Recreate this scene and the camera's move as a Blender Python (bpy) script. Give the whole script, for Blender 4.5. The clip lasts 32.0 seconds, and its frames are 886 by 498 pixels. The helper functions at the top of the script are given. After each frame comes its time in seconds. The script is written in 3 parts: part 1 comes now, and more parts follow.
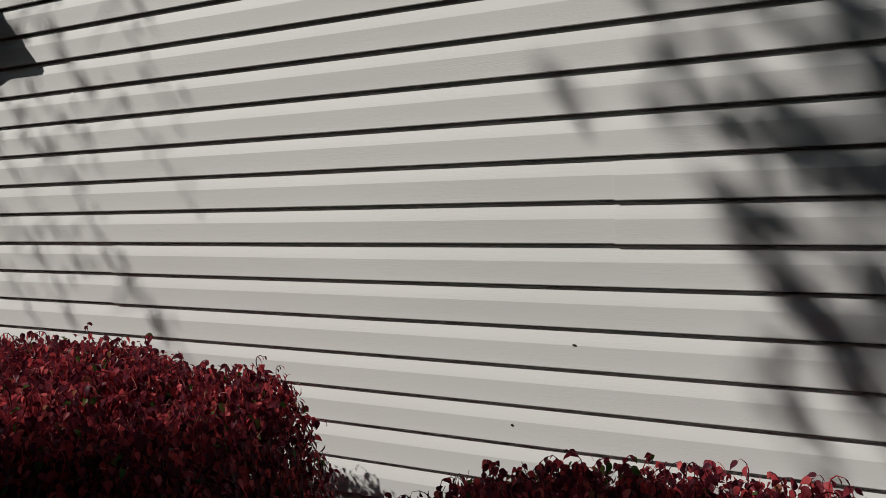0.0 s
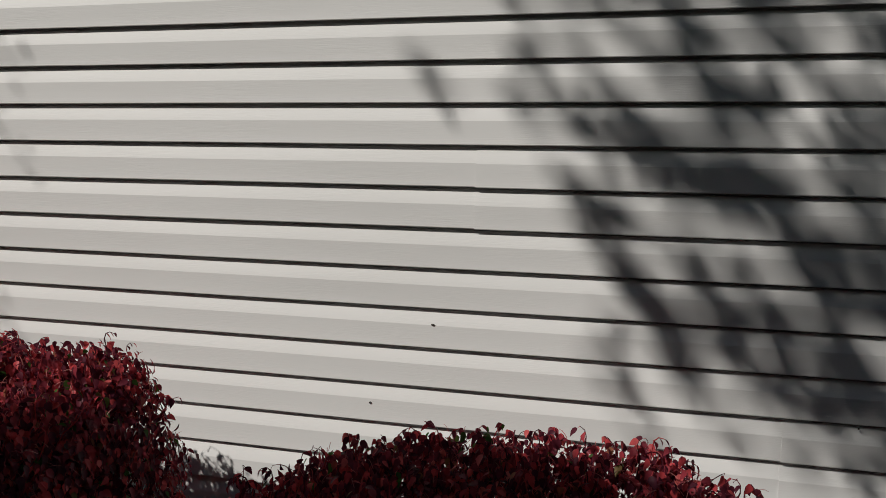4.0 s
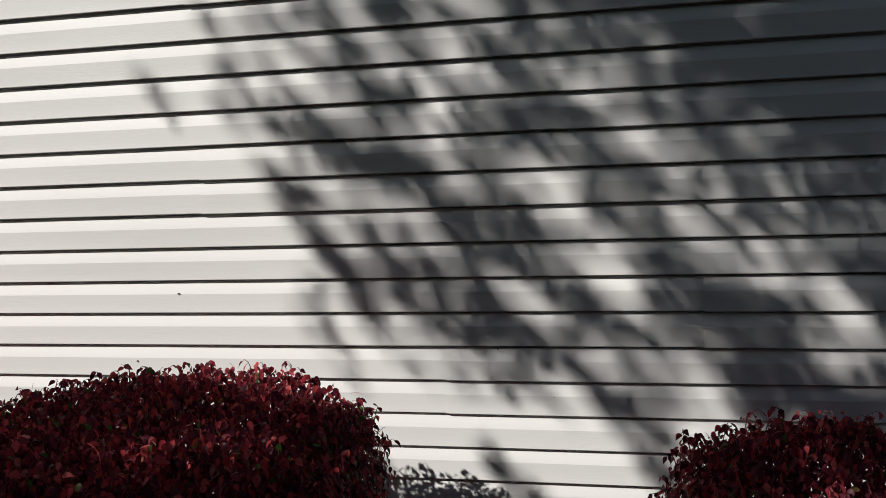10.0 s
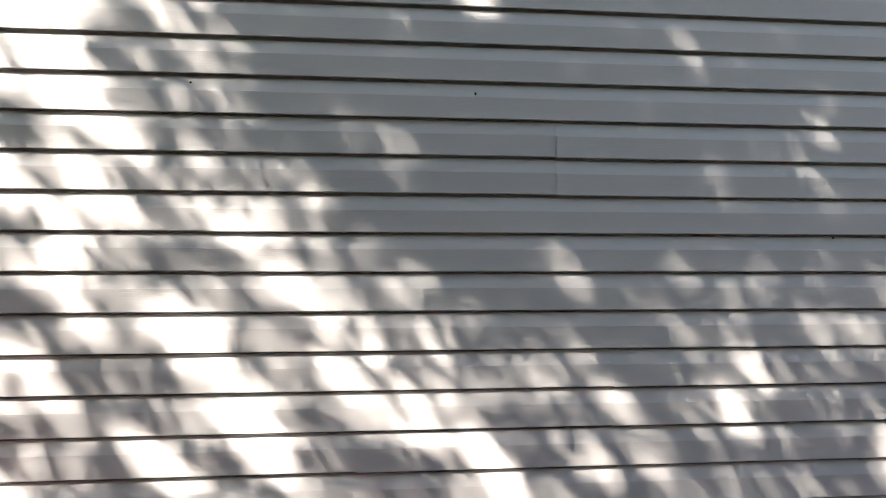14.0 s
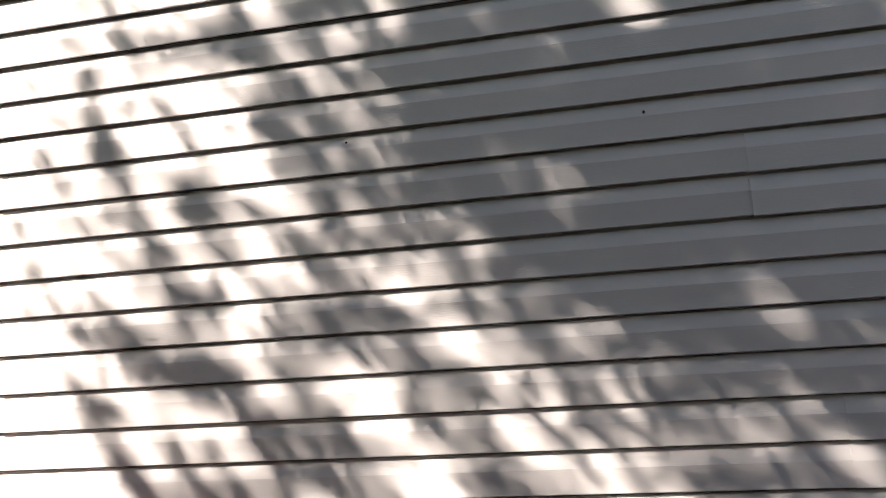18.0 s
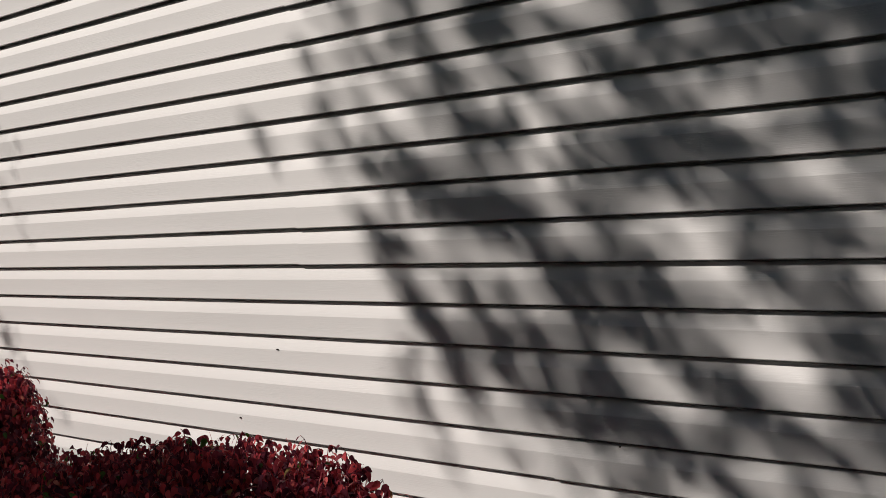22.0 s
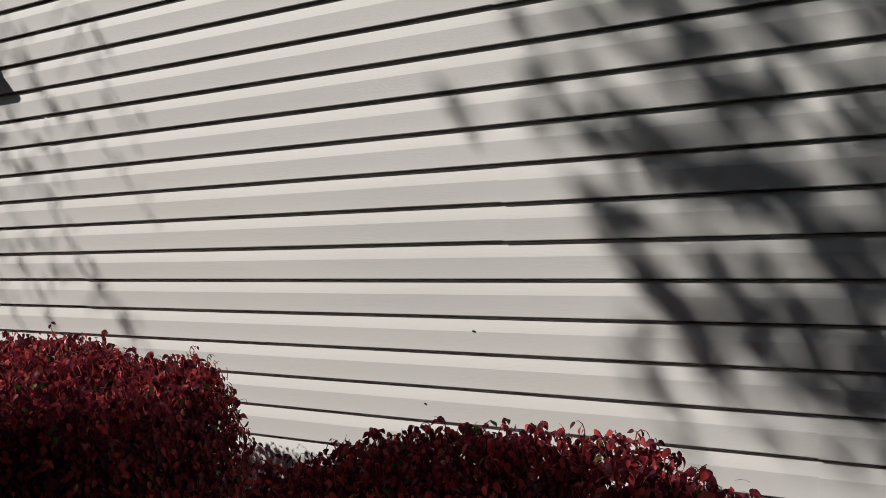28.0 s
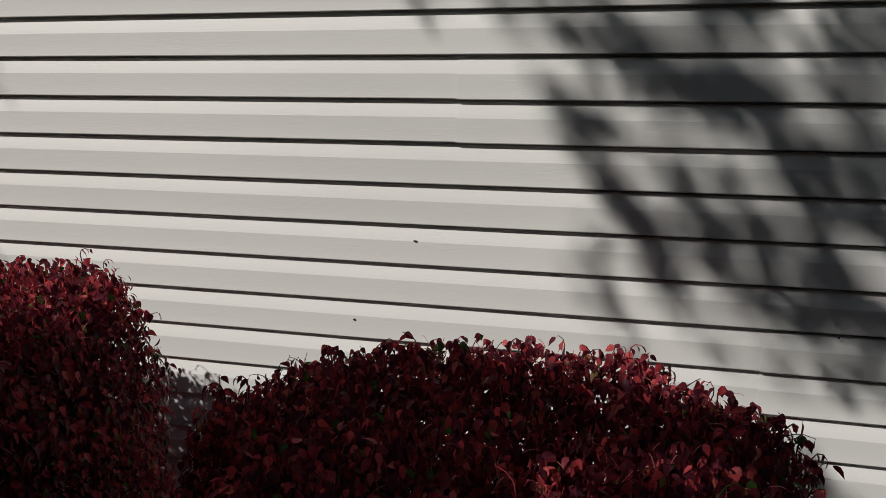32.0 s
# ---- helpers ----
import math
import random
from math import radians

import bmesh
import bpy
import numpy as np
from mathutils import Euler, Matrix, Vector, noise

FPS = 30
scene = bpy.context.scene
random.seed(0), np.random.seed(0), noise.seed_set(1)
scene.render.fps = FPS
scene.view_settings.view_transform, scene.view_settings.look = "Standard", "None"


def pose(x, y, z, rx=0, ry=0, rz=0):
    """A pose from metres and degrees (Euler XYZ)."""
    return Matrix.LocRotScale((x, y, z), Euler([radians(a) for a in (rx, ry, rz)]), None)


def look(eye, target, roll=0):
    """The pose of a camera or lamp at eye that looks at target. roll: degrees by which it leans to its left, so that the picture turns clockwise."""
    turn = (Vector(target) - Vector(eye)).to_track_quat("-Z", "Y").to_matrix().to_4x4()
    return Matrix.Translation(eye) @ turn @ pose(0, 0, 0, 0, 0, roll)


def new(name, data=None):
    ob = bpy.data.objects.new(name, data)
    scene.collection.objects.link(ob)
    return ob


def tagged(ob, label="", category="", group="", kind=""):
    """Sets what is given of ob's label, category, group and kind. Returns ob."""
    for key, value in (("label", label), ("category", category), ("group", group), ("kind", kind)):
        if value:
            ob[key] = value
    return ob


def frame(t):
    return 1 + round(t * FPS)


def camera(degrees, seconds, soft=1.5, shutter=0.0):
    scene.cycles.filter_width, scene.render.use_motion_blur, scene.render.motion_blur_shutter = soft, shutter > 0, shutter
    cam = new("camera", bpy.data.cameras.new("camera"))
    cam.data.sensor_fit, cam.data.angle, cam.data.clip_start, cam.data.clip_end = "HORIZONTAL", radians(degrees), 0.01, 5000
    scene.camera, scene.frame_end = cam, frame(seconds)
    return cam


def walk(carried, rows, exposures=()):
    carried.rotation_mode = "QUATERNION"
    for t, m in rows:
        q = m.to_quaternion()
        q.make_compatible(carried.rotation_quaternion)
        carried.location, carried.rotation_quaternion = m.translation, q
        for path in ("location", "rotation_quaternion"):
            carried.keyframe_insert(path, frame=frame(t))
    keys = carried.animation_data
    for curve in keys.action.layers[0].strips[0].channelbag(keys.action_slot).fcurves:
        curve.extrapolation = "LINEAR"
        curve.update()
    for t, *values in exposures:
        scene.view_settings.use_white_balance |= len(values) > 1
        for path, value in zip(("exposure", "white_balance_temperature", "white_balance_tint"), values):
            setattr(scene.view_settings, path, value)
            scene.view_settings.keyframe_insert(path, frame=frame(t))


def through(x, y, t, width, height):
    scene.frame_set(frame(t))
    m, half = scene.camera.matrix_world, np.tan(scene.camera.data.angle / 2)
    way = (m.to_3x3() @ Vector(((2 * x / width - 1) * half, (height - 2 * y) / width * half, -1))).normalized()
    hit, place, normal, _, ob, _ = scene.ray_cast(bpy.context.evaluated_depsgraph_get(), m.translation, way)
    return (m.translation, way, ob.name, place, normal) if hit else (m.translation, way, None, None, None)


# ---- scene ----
cam = camera(64.9, 32.0, soft=0.55)


def carried_pose(x, y, z, yaw, pitch, roll):
    return pose(x, y, z, 90 + pitch, 0, yaw) @ pose(0, 0, 0, 0, 0, roll)


# seconds, place in metres, yaw, pitch, roll in degrees
PATH = [
    (0, 0.832, -1.644, 1.578, 24.33, -4.40, -1.60),
    (0.5, 0.811, -1.669, 1.574, 23.67, -3.62, -1.56),
    (1, 0.797, -1.698, 1.557, 21.60, -3.45, -0.52),
    (1.5, 0.787, -1.733, 1.554, 20.58, -1.51, 0.58),
    (2, 0.780, -1.738, 1.548, 20.16, -0.87, 2.68),
    (2.5, 0.776, -1.736, 1.552, 18.51, -2.38, 0.98),
    (3, 0.781, -1.742, 1.536, 16.35, -2.78, 1.08),
    (3.5, 0.802, -1.720, 1.550, 14.83, -4.15, 0.40),
    (4, 0.826, -1.687, 1.565, 12.50, -5.41, 1.32),
    (4.5, 0.874, -1.665, 1.558, 12.51, -5.38, -0.67),
    (6.5, 1.023, -1.602, 1.561, 13.24, -2.73, -2.45),
    (7, 1.079, -1.606, 1.528, 14.35, -8.41, -0.68),
    (7.5, 1.132, -1.712, 1.554, 11.16, -8.36, -2.15),
    (8, 1.188, -1.846, 1.561, 6.97, -11.62, -0.01),
    (8.5, 1.300, -1.877, 1.554, 4.33, -7.91, -2.22),
    (9, 1.481, -1.863, 1.535, 5.00, -6.51, -2.43),
    (9.5, 1.555, -1.862, 1.535, 9.40, -9.58, -0.77),
    (10, 1.601, -1.959, 1.582, 9.79, -7.15, -2.31),
    (10.5, 1.636, -2.055, 1.569, 7.56, -9.27, -2.16),
    (11, 1.746, -2.056, 1.562, 7.72, -8.20, -2.42),
    (11.5, 1.901, -2.000, 1.565, 2.92, -6.19, 0.16),
    (12, 2.012, -1.954, 1.587, 0.51, -6.47, -0.57),
    (12.5, 2.075, -1.918, 1.565, -1.66, -6.19, -0.74),
    (13, 2.081, -1.891, 1.575, -5.34, -1.90, 0.18),
    (13.5, 2.063, -1.863, 1.576, -7.49, -0.23, -0.36),
    (14, 2.014, -1.814, 1.600, -5.93, 3.64, -0.20),
    (14.5, 1.961, -1.775, 1.625, -7.32, 5.02, 1.38),
    (16.5, 2.194, -1.635, 1.619, -0.40, 7.60, -0.62),
    (17, 2.196, -1.619, 1.650, 3.06, 6.51, -2.60),
    (17.5, 2.139, -1.665, 1.674, 6.73, 5.55, -1.73),
    (18, 2.075, -1.686, 1.683, 9.80, 5.49, -4.07),
    (18.5, 2.017, -1.716, 1.678, 8.99, 4.61, -5.17),
    (19, 1.976, -1.743, 1.667, 5.59, 2.53, -6.07),
    (19.5, 1.936, -1.744, 1.643, 4.72, -0.18, -1.34),
    (20, 1.868, -1.740, 1.639, 12.55, 0.30, -2.32),
    (20.5, 1.795, -1.691, 1.667, 23.29, -2.10, -1.74),
    (21, 1.807, -1.625, 1.637, 31.17, -1.71, -1.21),
    (21.5, 1.824, -1.561, 1.585, 31.60, -2.12, -1.37),
    (22, 1.814, -1.524, 1.574, 28.52, -2.83, -2.82),
    (22.5, 1.762, -1.592, 1.623, 30.04, 1.46, -6.87),
    (23, 1.629, -1.664, 1.615, 27.26, 0.25, -5.51),
    (23.5, 1.582, -1.694, 1.601, 24.81, 0.17, -5.51),
    (24, 1.547, -1.682, 1.589, 21.25, -2.21, -3.41),
    (24.5, 1.506, -1.627, 1.582, 21.99, -1.86, -3.37),
    (25, 1.490, -1.553, 1.599, 26.43, -1.70, -2.73),
    (25.5, 1.490, -1.522, 1.572, 28.31, -3.96, -3.65),
    (26, 1.479, -1.533, 1.571, 30.09, -5.82, -4.86),
    (26.5, 1.364, -1.614, 1.592, 30.31, -5.66, -3.19),
    (28.5, 1.159, -1.733, 1.562, 23.60, -4.46, -2.04),
    (29, 1.125, -1.714, 1.540, 25.04, -8.25, 2.06),
    (29.5, 1.110, -1.614, 1.543, 27.74, -7.54, 1.16),
    (30, 1.094, -1.548, 1.539, 25.54, -10.73, 0.96),
    (30.5, 0.999, -1.670, 1.559, 28.55, -5.25, 3.72),
    (31, 0.944, -1.686, 1.544, 21.96, -8.38, -0.02),
    (31.5, 0.896, -1.667, 1.535, 15.13, -9.13, -0.78),
    (32, 0.863, -1.659, 1.521, 12.30, -10.97, 0.77),
]
EXPOSURES = [
    (0.0, -0.15, 6380, 1), (4.5, -0.05, 6400, 1), (7.0, 0.1, 6400, 2), (8.0, 0.3, 6400, 2), (9.0, 0.5, 6350, 2), (10.0, 0.5, 6350, 2), (11.0, 0.65, 6350, 3),
    (12.0, 1.75, 6350, 3), (13.0, 2.4, 6700, 4), (14.0, 2.84, 7000, 7), (16.5, 3.3, 7350, 11), (17.0, 2.98, 7400, 12), (18.0, 2.28, 7200, 12),
    (19.0, 1.95, 7000, 13), (20.0, 1.2, 6600, 10), (20.5, 0.65, 6600, 8), (21.0, 0.40, 6700, 9), (23.0, 0.28, 6550, 3),
    (26.5, 0.12, 6500, 3), (29.0, 0.03, 6500, 2), (32.0, 0.0, 6430, 1)]
walk(cam, [(t, carried_pose(*p)) for t, *p in PATH], EXPOSURES)

# ---- light: a clear sky, the sun high behind the camera to its left ----
SUN_X, SUN_Z = 1.05, -1.18          # the way the light goes, for each metre towards the wall
sun_way = Vector((SUN_X, 1.0, SUN_Z)).normalized()
world = bpy.data.worlds.new("world")
scene.world = world
world.use_nodes = True
wt = world.node_tree
sky = wt.nodes.new("ShaderNodeTexSky")
sky.sky_type, sky.sun_disc = "NISHITA", False
sky.sun_elevation = math.asin(-sun_way.z)
sky.sun_rotation = math.atan2(-sun_way.x, -sun_way.y)
wt.links.new(sky.outputs[0], wt.nodes["Background"].inputs[0])
wt.nodes["Background"].inputs[1].default_value = 0.0285
lamp = bpy.data.lights.new("sun", "SUN")
lamp.energy, lamp.angle, lamp.color = 3.65, radians(0.53), (1.0, 0.90, 0.86)
sun = new("sun", lamp)
sun.matrix_world = look((-6, -6, 8), Vector((-6, -6, 8)) + sun_way)


# ---- materials ----
def shader(name, colour, rough=0.6, metal=0.0):
    m = bpy.data.materials.new(name)
    m.use_nodes = True
    b = m.node_tree.nodes["Principled BSDF"]
    b.inputs["Base Color"].default_value = (*colour, 1)
    b.inputs["Roughness"].default_value = rough
    b.inputs["Metallic"].default_value = metal
    return m, m.node_tree, b


def add(nt, kind, **values):
    n = nt.nodes.new(kind)
    for k, v in values.items():
        n.inputs[k].default_value = v
    return n


def coords(nt, scale, space="Object"):
    tc, mp = nt.nodes.new("ShaderNodeTexCoord"), nt.nodes.new("ShaderNodeMapping")
    mp.inputs["Scale"].default_value = scale
    nt.links.new(tc.outputs[space], mp.inputs["Vector"])
    return mp.outputs[0]


def ramp(nt, fac, stops):
    r = nt.nodes.new("ShaderNodeValToRGB")
    while len(r.color_ramp.elements) < len(stops):
        r.color_ramp.elements.new(0.5)
    for e, (p, c) in zip(r.color_ramp.elements, stops):
        e.position, e.color = p, (*c, 1)
    nt.links.new(fac, r.inputs[0])
    return r.outputs[0]


def bump(nt, b, height, strength, distance, under=None):
    n = nt.nodes.new("ShaderNodeBump")
    n.inputs["Strength"].default_value, n.inputs["Distance"].default_value = strength, distance
    nt.links.new(height, n.inputs["Height"])
    if under is not None:
        nt.links.new(under, n.inputs["Normal"])
    nt.links.new(n.outputs[0], b.inputs["Normal"])
    return n.outputs[0]


def vinyl_material():
    m, nt, b = shader("white_vinyl", (0.72, 0.715, 0.70), 0.6)
    b.inputs["Specular IOR Level"].default_value = 0.3
    # slow weathering, faint dust, and the embossed wood grain
    slow = add(nt, "ShaderNodeTexNoise", Scale=1.0, Detail=4.0, Roughness=0.6)
    nt.links.new(coords(nt, (0.9, 0.9, 5.0)), slow.inputs["Vector"])
    info = nt.nodes.new("ShaderNodeObjectInfo")
    mixed = nt.nodes.new("ShaderNodeMath")
    mixed.operation = "MULTIPLY_ADD"
    mixed.inputs[1].default_value = 0.25
    nt.links.new(info.outputs["Random"], mixed.inputs[0])
    nt.links.new(slow.outputs["Fac"], mixed.inputs[2])
    nt.links.new(ramp(nt, mixed.outputs[0], [(0.25, (0.674, 0.670, 0.666)), (0.6, (0.732, 0.728, 0.725)), (0.95, (0.757, 0.753, 0.751))]), b.inputs["Base Color"])
    grain = add(nt, "ShaderNodeTexNoise", Scale=1.0, Detail=2.0, Roughness=0.45, Distortion=0.5)
    nt.links.new(coords(nt, (26.0, 60.0, 520.0)), grain.inputs["Vector"])
    patch = add(nt, "ShaderNodeTexNoise", Scale=1.0, Detail=1.0)
    nt.links.new(coords(nt, (3.2, 3.0, 13.0)), patch.inputs["Vector"])
    mul = nt.nodes.new("ShaderNodeMath")
    mul.operation = "MULTIPLY"
    nt.links.new(grain.outputs["Fac"], mul.inputs[0])
    nt.links.new(patch.outputs["Fac"], mul.inputs[1])
    sharp = nt.nodes.new("ShaderNodeMapRange")
    sharp.inputs["From Min"].default_value, sharp.inputs["From Max"].default_value = 0.20, 0.40
    nt.links.new(mul.outputs[0], sharp.inputs["Value"])
    bump(nt, b, sharp.outputs[0], 0.27, 0.0004)
    return m


def leaf_material(name, stops, through):
    m, nt, b = shader(name, (0.1, 0.02, 0.02), 0.38)
    b.inputs["Specular IOR Level"].default_value = 0.11
    geo = nt.nodes.new("ShaderNodeNewGeometry")
    info = nt.nodes.new("ShaderNodeObjectInfo")
    both = nt.nodes.new("ShaderNodeMath")
    both.operation = "ADD"
    wrap = nt.nodes.new("ShaderNodeMath")
    wrap.operation = "FRACT"
    nt.links.new(geo.outputs["Random Per Island"], both.inputs[0])
    nt.links.new(info.outputs["Random"], both.inputs[1])
    nt.links.new(both.outputs[0], wrap.inputs[0])
    base = ramp(nt, wrap.outputs[0], stops)
    vein = add(nt, "ShaderNodeTexNoise", Scale=60.0, Detail=3.0)
    nt.links.new(coords(nt, (1, 1, 1)), vein.inputs["Vector"])
    mix = nt.nodes.new("ShaderNodeMixRGB")
    mix.blend_type = "MULTIPLY"
    mix.inputs[0].default_value = 0.45
    nt.links.new(base, mix.inputs[1])
    nt.links.new(ramp(nt, vein.outputs["Fac"], [(0.3, (0.5, 0.5, 0.5)), (0.7, (1.3, 1.3, 1.3))]), mix.inputs[2])
    nt.links.new(mix.outputs[0], b.inputs["Base Color"])
    tr = nt.nodes.new("ShaderNodeBsdfTranslucent")
    nt.links.new(mix.outputs[0], tr.inputs["Color"])
    ms = nt.nodes.new("ShaderNodeMixShader")
    ms.inputs[0].default_value = through
    out = nt.nodes["Material Output"]
    nt.links.new(b.outputs[0], ms.inputs[1])
    nt.links.new(tr.outputs[0], ms.inputs[2])
    nt.links.new(ms.outputs[0], out.inputs["Surface"])
    return m


def mottled(name, dark, light, scale, rough, relief):
    m, nt, b = shader(name, dark, rough)
    n1 = add(nt, "ShaderNodeTexNoise", Scale=scale, Detail=8.0, Roughness=0.65)
    nt.links.new(coords(nt, (1, 1, 1)), n1.inputs["Vector"])
    nt.links.new(ramp(nt, n1.outputs["Fac"], [(0.3, dark), (0.7, light)]), b.inputs["Base Color"])
    bump(nt, b, n1.outputs["Fac"], 0.6, relief)
    return m


VINYL = vinyl_material()
RED_LEAF = leaf_material("burgundy_leaf", [(0.0, (0.080, 0.017, 0.032)), (0.38, (0.145, 0.026, 0.043)), (0.66, (0.31, 0.042, 0.059)),
                                           (0.87, (0.62, 0.076, 0.088)), (0.955, (0.64, 0.13, 0.13)), (0.98, (0.07, 0.13, 0.03))], 0.38)
GREEN_LEAF = leaf_material("tree_leaf", [(0.0, (0.06, 0.13, 0.035)), (0.5, (0.08, 0.17, 0.045)), (1.0, (0.10, 0.20, 0.055))], 0.5)
BARK = mottled("bark", (0.06, 0.045, 0.035), (0.16, 0.12, 0.09), 30.0, 0.9, 0.01)
PETIOLE = mottled("pink_petiole", (0.36, 0.07, 0.075), (0.56, 0.20, 0.18), 40.0, 0.45, 0.0002)
STEM = mottled("shrub_stem", (0.05, 0.03, 0.025), (0.12, 0.075, 0.055), 60.0, 0.85, 0.003)
MULCH = mottled("mulch", (0.03, 0.02, 0.014), (0.10, 0.065, 0.04), 40.0, 0.95, 0.02)
LAWN = mottled("thin_lawn", (0.035, 0.045, 0.020), (0.065, 0.085, 0.035), 25.0, 0.9, 0.02)
FOUNDATION = mottled("foundation_concrete", (0.25, 0.245, 0.235), (0.38, 0.37, 0.355), 12.0, 0.9, 0.003)
BRICK = mottled("unseen_house_brick", (0.06, 0.043, 0.035), (0.11, 0.078, 0.06), 6.0, 0.9, 0.004)
ROOFING = mottled("roofing", (0.035, 0.033, 0.032), (0.08, 0.075, 0.07), 18.0, 0.95, 0.006)
TRIM = mottled("white_trim", (0.66, 0.655, 0.64), (0.74, 0.735, 0.72), 4.0, 0.5, 0.0005)
METAL, _, _ = shader("dark_bronze", (0.03, 0.027, 0.025), 0.4, 0.8)
DIRT, _, _ = shader("dark_speck", (0.03, 0.022, 0.018), 0.9)


# ---- building helpers ----
def mesh_of(name, verts, faces, material, smooth=False):
    me = bpy.data.meshes.new(name)
    me.from_pydata([tuple(v) for v in verts], [], [tuple(f) for f in faces])
    me.materials.append(material)
    if smooth:
        me.polygons.foreach_set("use_smooth", [True] * len(me.polygons))
    me.update()
    return me


def part(name, bm, material, parent, label=""):
    me = bpy.data.meshes.new(name)
    bm.normal_update()
    bm.to_mesh(me)
    bm.free()
    me.materials.append(material)
    ob = new(name, me)
    ob.parent = parent
    if label:
        ob["label"] = label
    return ob


def block(lo, hi, bevel=0.0):
    bm = bmesh.new()
    lo, hi = Vector(lo), Vector(hi)
    bmesh.ops.create_cube(bm, size=1.0, matrix=Matrix.Translation((lo + hi) / 2) @ Matrix.Diagonal((*(hi - lo), 1)))
    if bevel:
        bmesh.ops.bevel(bm, geom=bm.edges[:], offset=bevel, segments=2, affect="EDGES", profile=0.5)
    return bm


def tube(bm, points, radii, sides=8):
    """A tapered limb through the points."""
    rings = []
    for i, p in enumerate(points):
        p = Vector(p)
        way = (Vector(points[min(i + 1, len(points) - 1)]) - Vector(points[max(i - 1, 0)])).normalized()
        side = way.cross(Vector((0.31, 0.77, 0.55))).normalized()
        up = way.cross(side)
        rings.append([bm.verts.new(p + (side * math.cos(a) + up * math.sin(a)) * radii[i])
                      for a in (2 * math.pi * k / sides for k in range(sides))])
    for a, b in zip(rings, rings[1:]):
        for k in range(sides):
            bm.faces.new((a[k], a[(k + 1) % sides], b[(k + 1) % sides], b[k]))
    bm.faces.new(rings[0][::-1])
    bm.faces.new(rings[-1])


# ---- ground ----
bm = bmesh.new()
bmesh.ops.create_grid(bm, x_segments=60, y_segments=60, size=400)
ground = part("ground", bm, LAWN, None)
tagged(ground, "thin green grass and bare soil beside the house", "ground", kind="structure")
bm = bmesh.new()
bmesh.ops.create_grid(bm, x_segments=90, y_segments=12, size=0.5, matrix=Matrix.Translation((1.0, -0.62, 0.03)) @ Matrix.Diagonal((11.0, 1.3, 1, 1)))
for v in bm.verts:
    v.co.z += 0.03 * noise.noise(v.co * 4.0) - (0.035 if abs(v.co.y + 0.62) > 0.6 else 0)
bed = part("mulch_bed", bm, MULCH, None)
tagged(bed, "dark brown bark mulch bed along the house wall", "ground", kind="structure")

# ---- the sided wall: vinyl panels of two courses each ----
COURSE, LINE = 0.1016, 1.45         # height of a course, height of the shadow line at the joint nearest eye level
WALL_L, WALL_R = -4.6, 6.8
LOW, HIGH = -12, 36                 # first and last course, counted from that line


def profile(bottom):
    """Dutch lap: a flat face with a sloped shoulder above it, twice."""
    out = []
    for k in (0, 1):
        b = bottom + k * COURSE
        out += [(0.0250, b + 0.018), (0.0030, b + 0.0032), (-0.0050, b + 0.0004), (-0.0064, b + 0.0006), (-0.0072, b + 0.0022), (-0.0066, b + 0.010), (-0.0062, b + 0.022),
                (-0.0060, b + 0.036), (-0.0060, b + 0.050), (-0.0060, b + 0.0583), (-0.0056, b + 0.0600), (-0.0004, b + 0.0770), (0.0049, b + 0.0925), (0.0058, b + 0.0948),
                (0.0071, b + 0.0960), (0.0110, b + 0.0972), (0.0245, b + 0.0978)]
    b = bottom + 2 * COURSE
    return out + [(0.0255, b + 0.012)]


wall = new("wall_north")
tagged(wall, "white vinyl dutch-lap siding on the side of a house", "wall", kind="structure")
rng = random.Random(4)


def siding_panel(n, x0, x1, drop, proud, lift=0.0):
    pts = profile(LINE + 0.0065 + n * COURSE)
    steps = max(2, int((x1 - x0) / 0.16))
    wave = rng.uniform(0, 50)
    verts, faces = [], []
    for i in range(-1, steps + 1):
        x = x0 + (x1 - x0) * max(i, 0) / steps
        for y, z in pts:
            y += 0.0009 if i < 0 else 0.0
            y -= lift if i <= 0 else 0.0
            w = 0.0011 * noise.noise((x * 1.7 + wave, z * 3.0, n)) + 0.0004 * noise.noise((x * 6.0, z * 9.0, wave))
            verts.append((x, y + w - proud, z - drop + 0.0006 * noise.noise((x * 0.8, wave, 3.0))))
    k = len(pts)
    for i in range(steps + 1):
        for j in range(k - 1):
            a = i * k + j
            faces.append((a, a + 1, a + k + 1, a + k))
    me = mesh_of("siding_panel", verts, faces, VINYL, True)
    me.set_sharp_from_angle(angle=radians(7))
    ob = new("siding_panel", me)
    ob.parent = wall
    return ob


PANEL = 3.763
JOINTS = {-12: 0.2, -10: 1.943, -8: -0.7, -6: 1.257, -4: 1.978, -2: 2.653, 0: 0.531, 2: 1.598, 4: 2.508, 6: 0.534, 8: 1.458,
          10: 2.9, 12: 0.1, 14: 1.7, 16: 2.4, 18: 0.9, 20: 1.9, 22: 0.4, 24: 2.8, 26: 1.2, 28: 0.0, 30: 2.1, 32: 1.0, 34: 2.6}
for n in range(LOW, HIGH, 2):
    cuts = [WALL_L]
    x = JOINTS[n] - PANEL * 2
    while x < WALL_R:
        if x > WALL_L + 0.1:
            cuts.append(x)
        x += PANEL
    cuts.append(WALL_R)
    for i, (a, b) in enumerate(zip(cuts, cuts[1:])):
        siding_panel(n, a, b + 0.025, 0.0018 * i + rng.uniform(-0.0005, 0.0005), 0.0016 * i, 0.0018 if n == 4 else 0.0008 if n == -2 else 0.0)
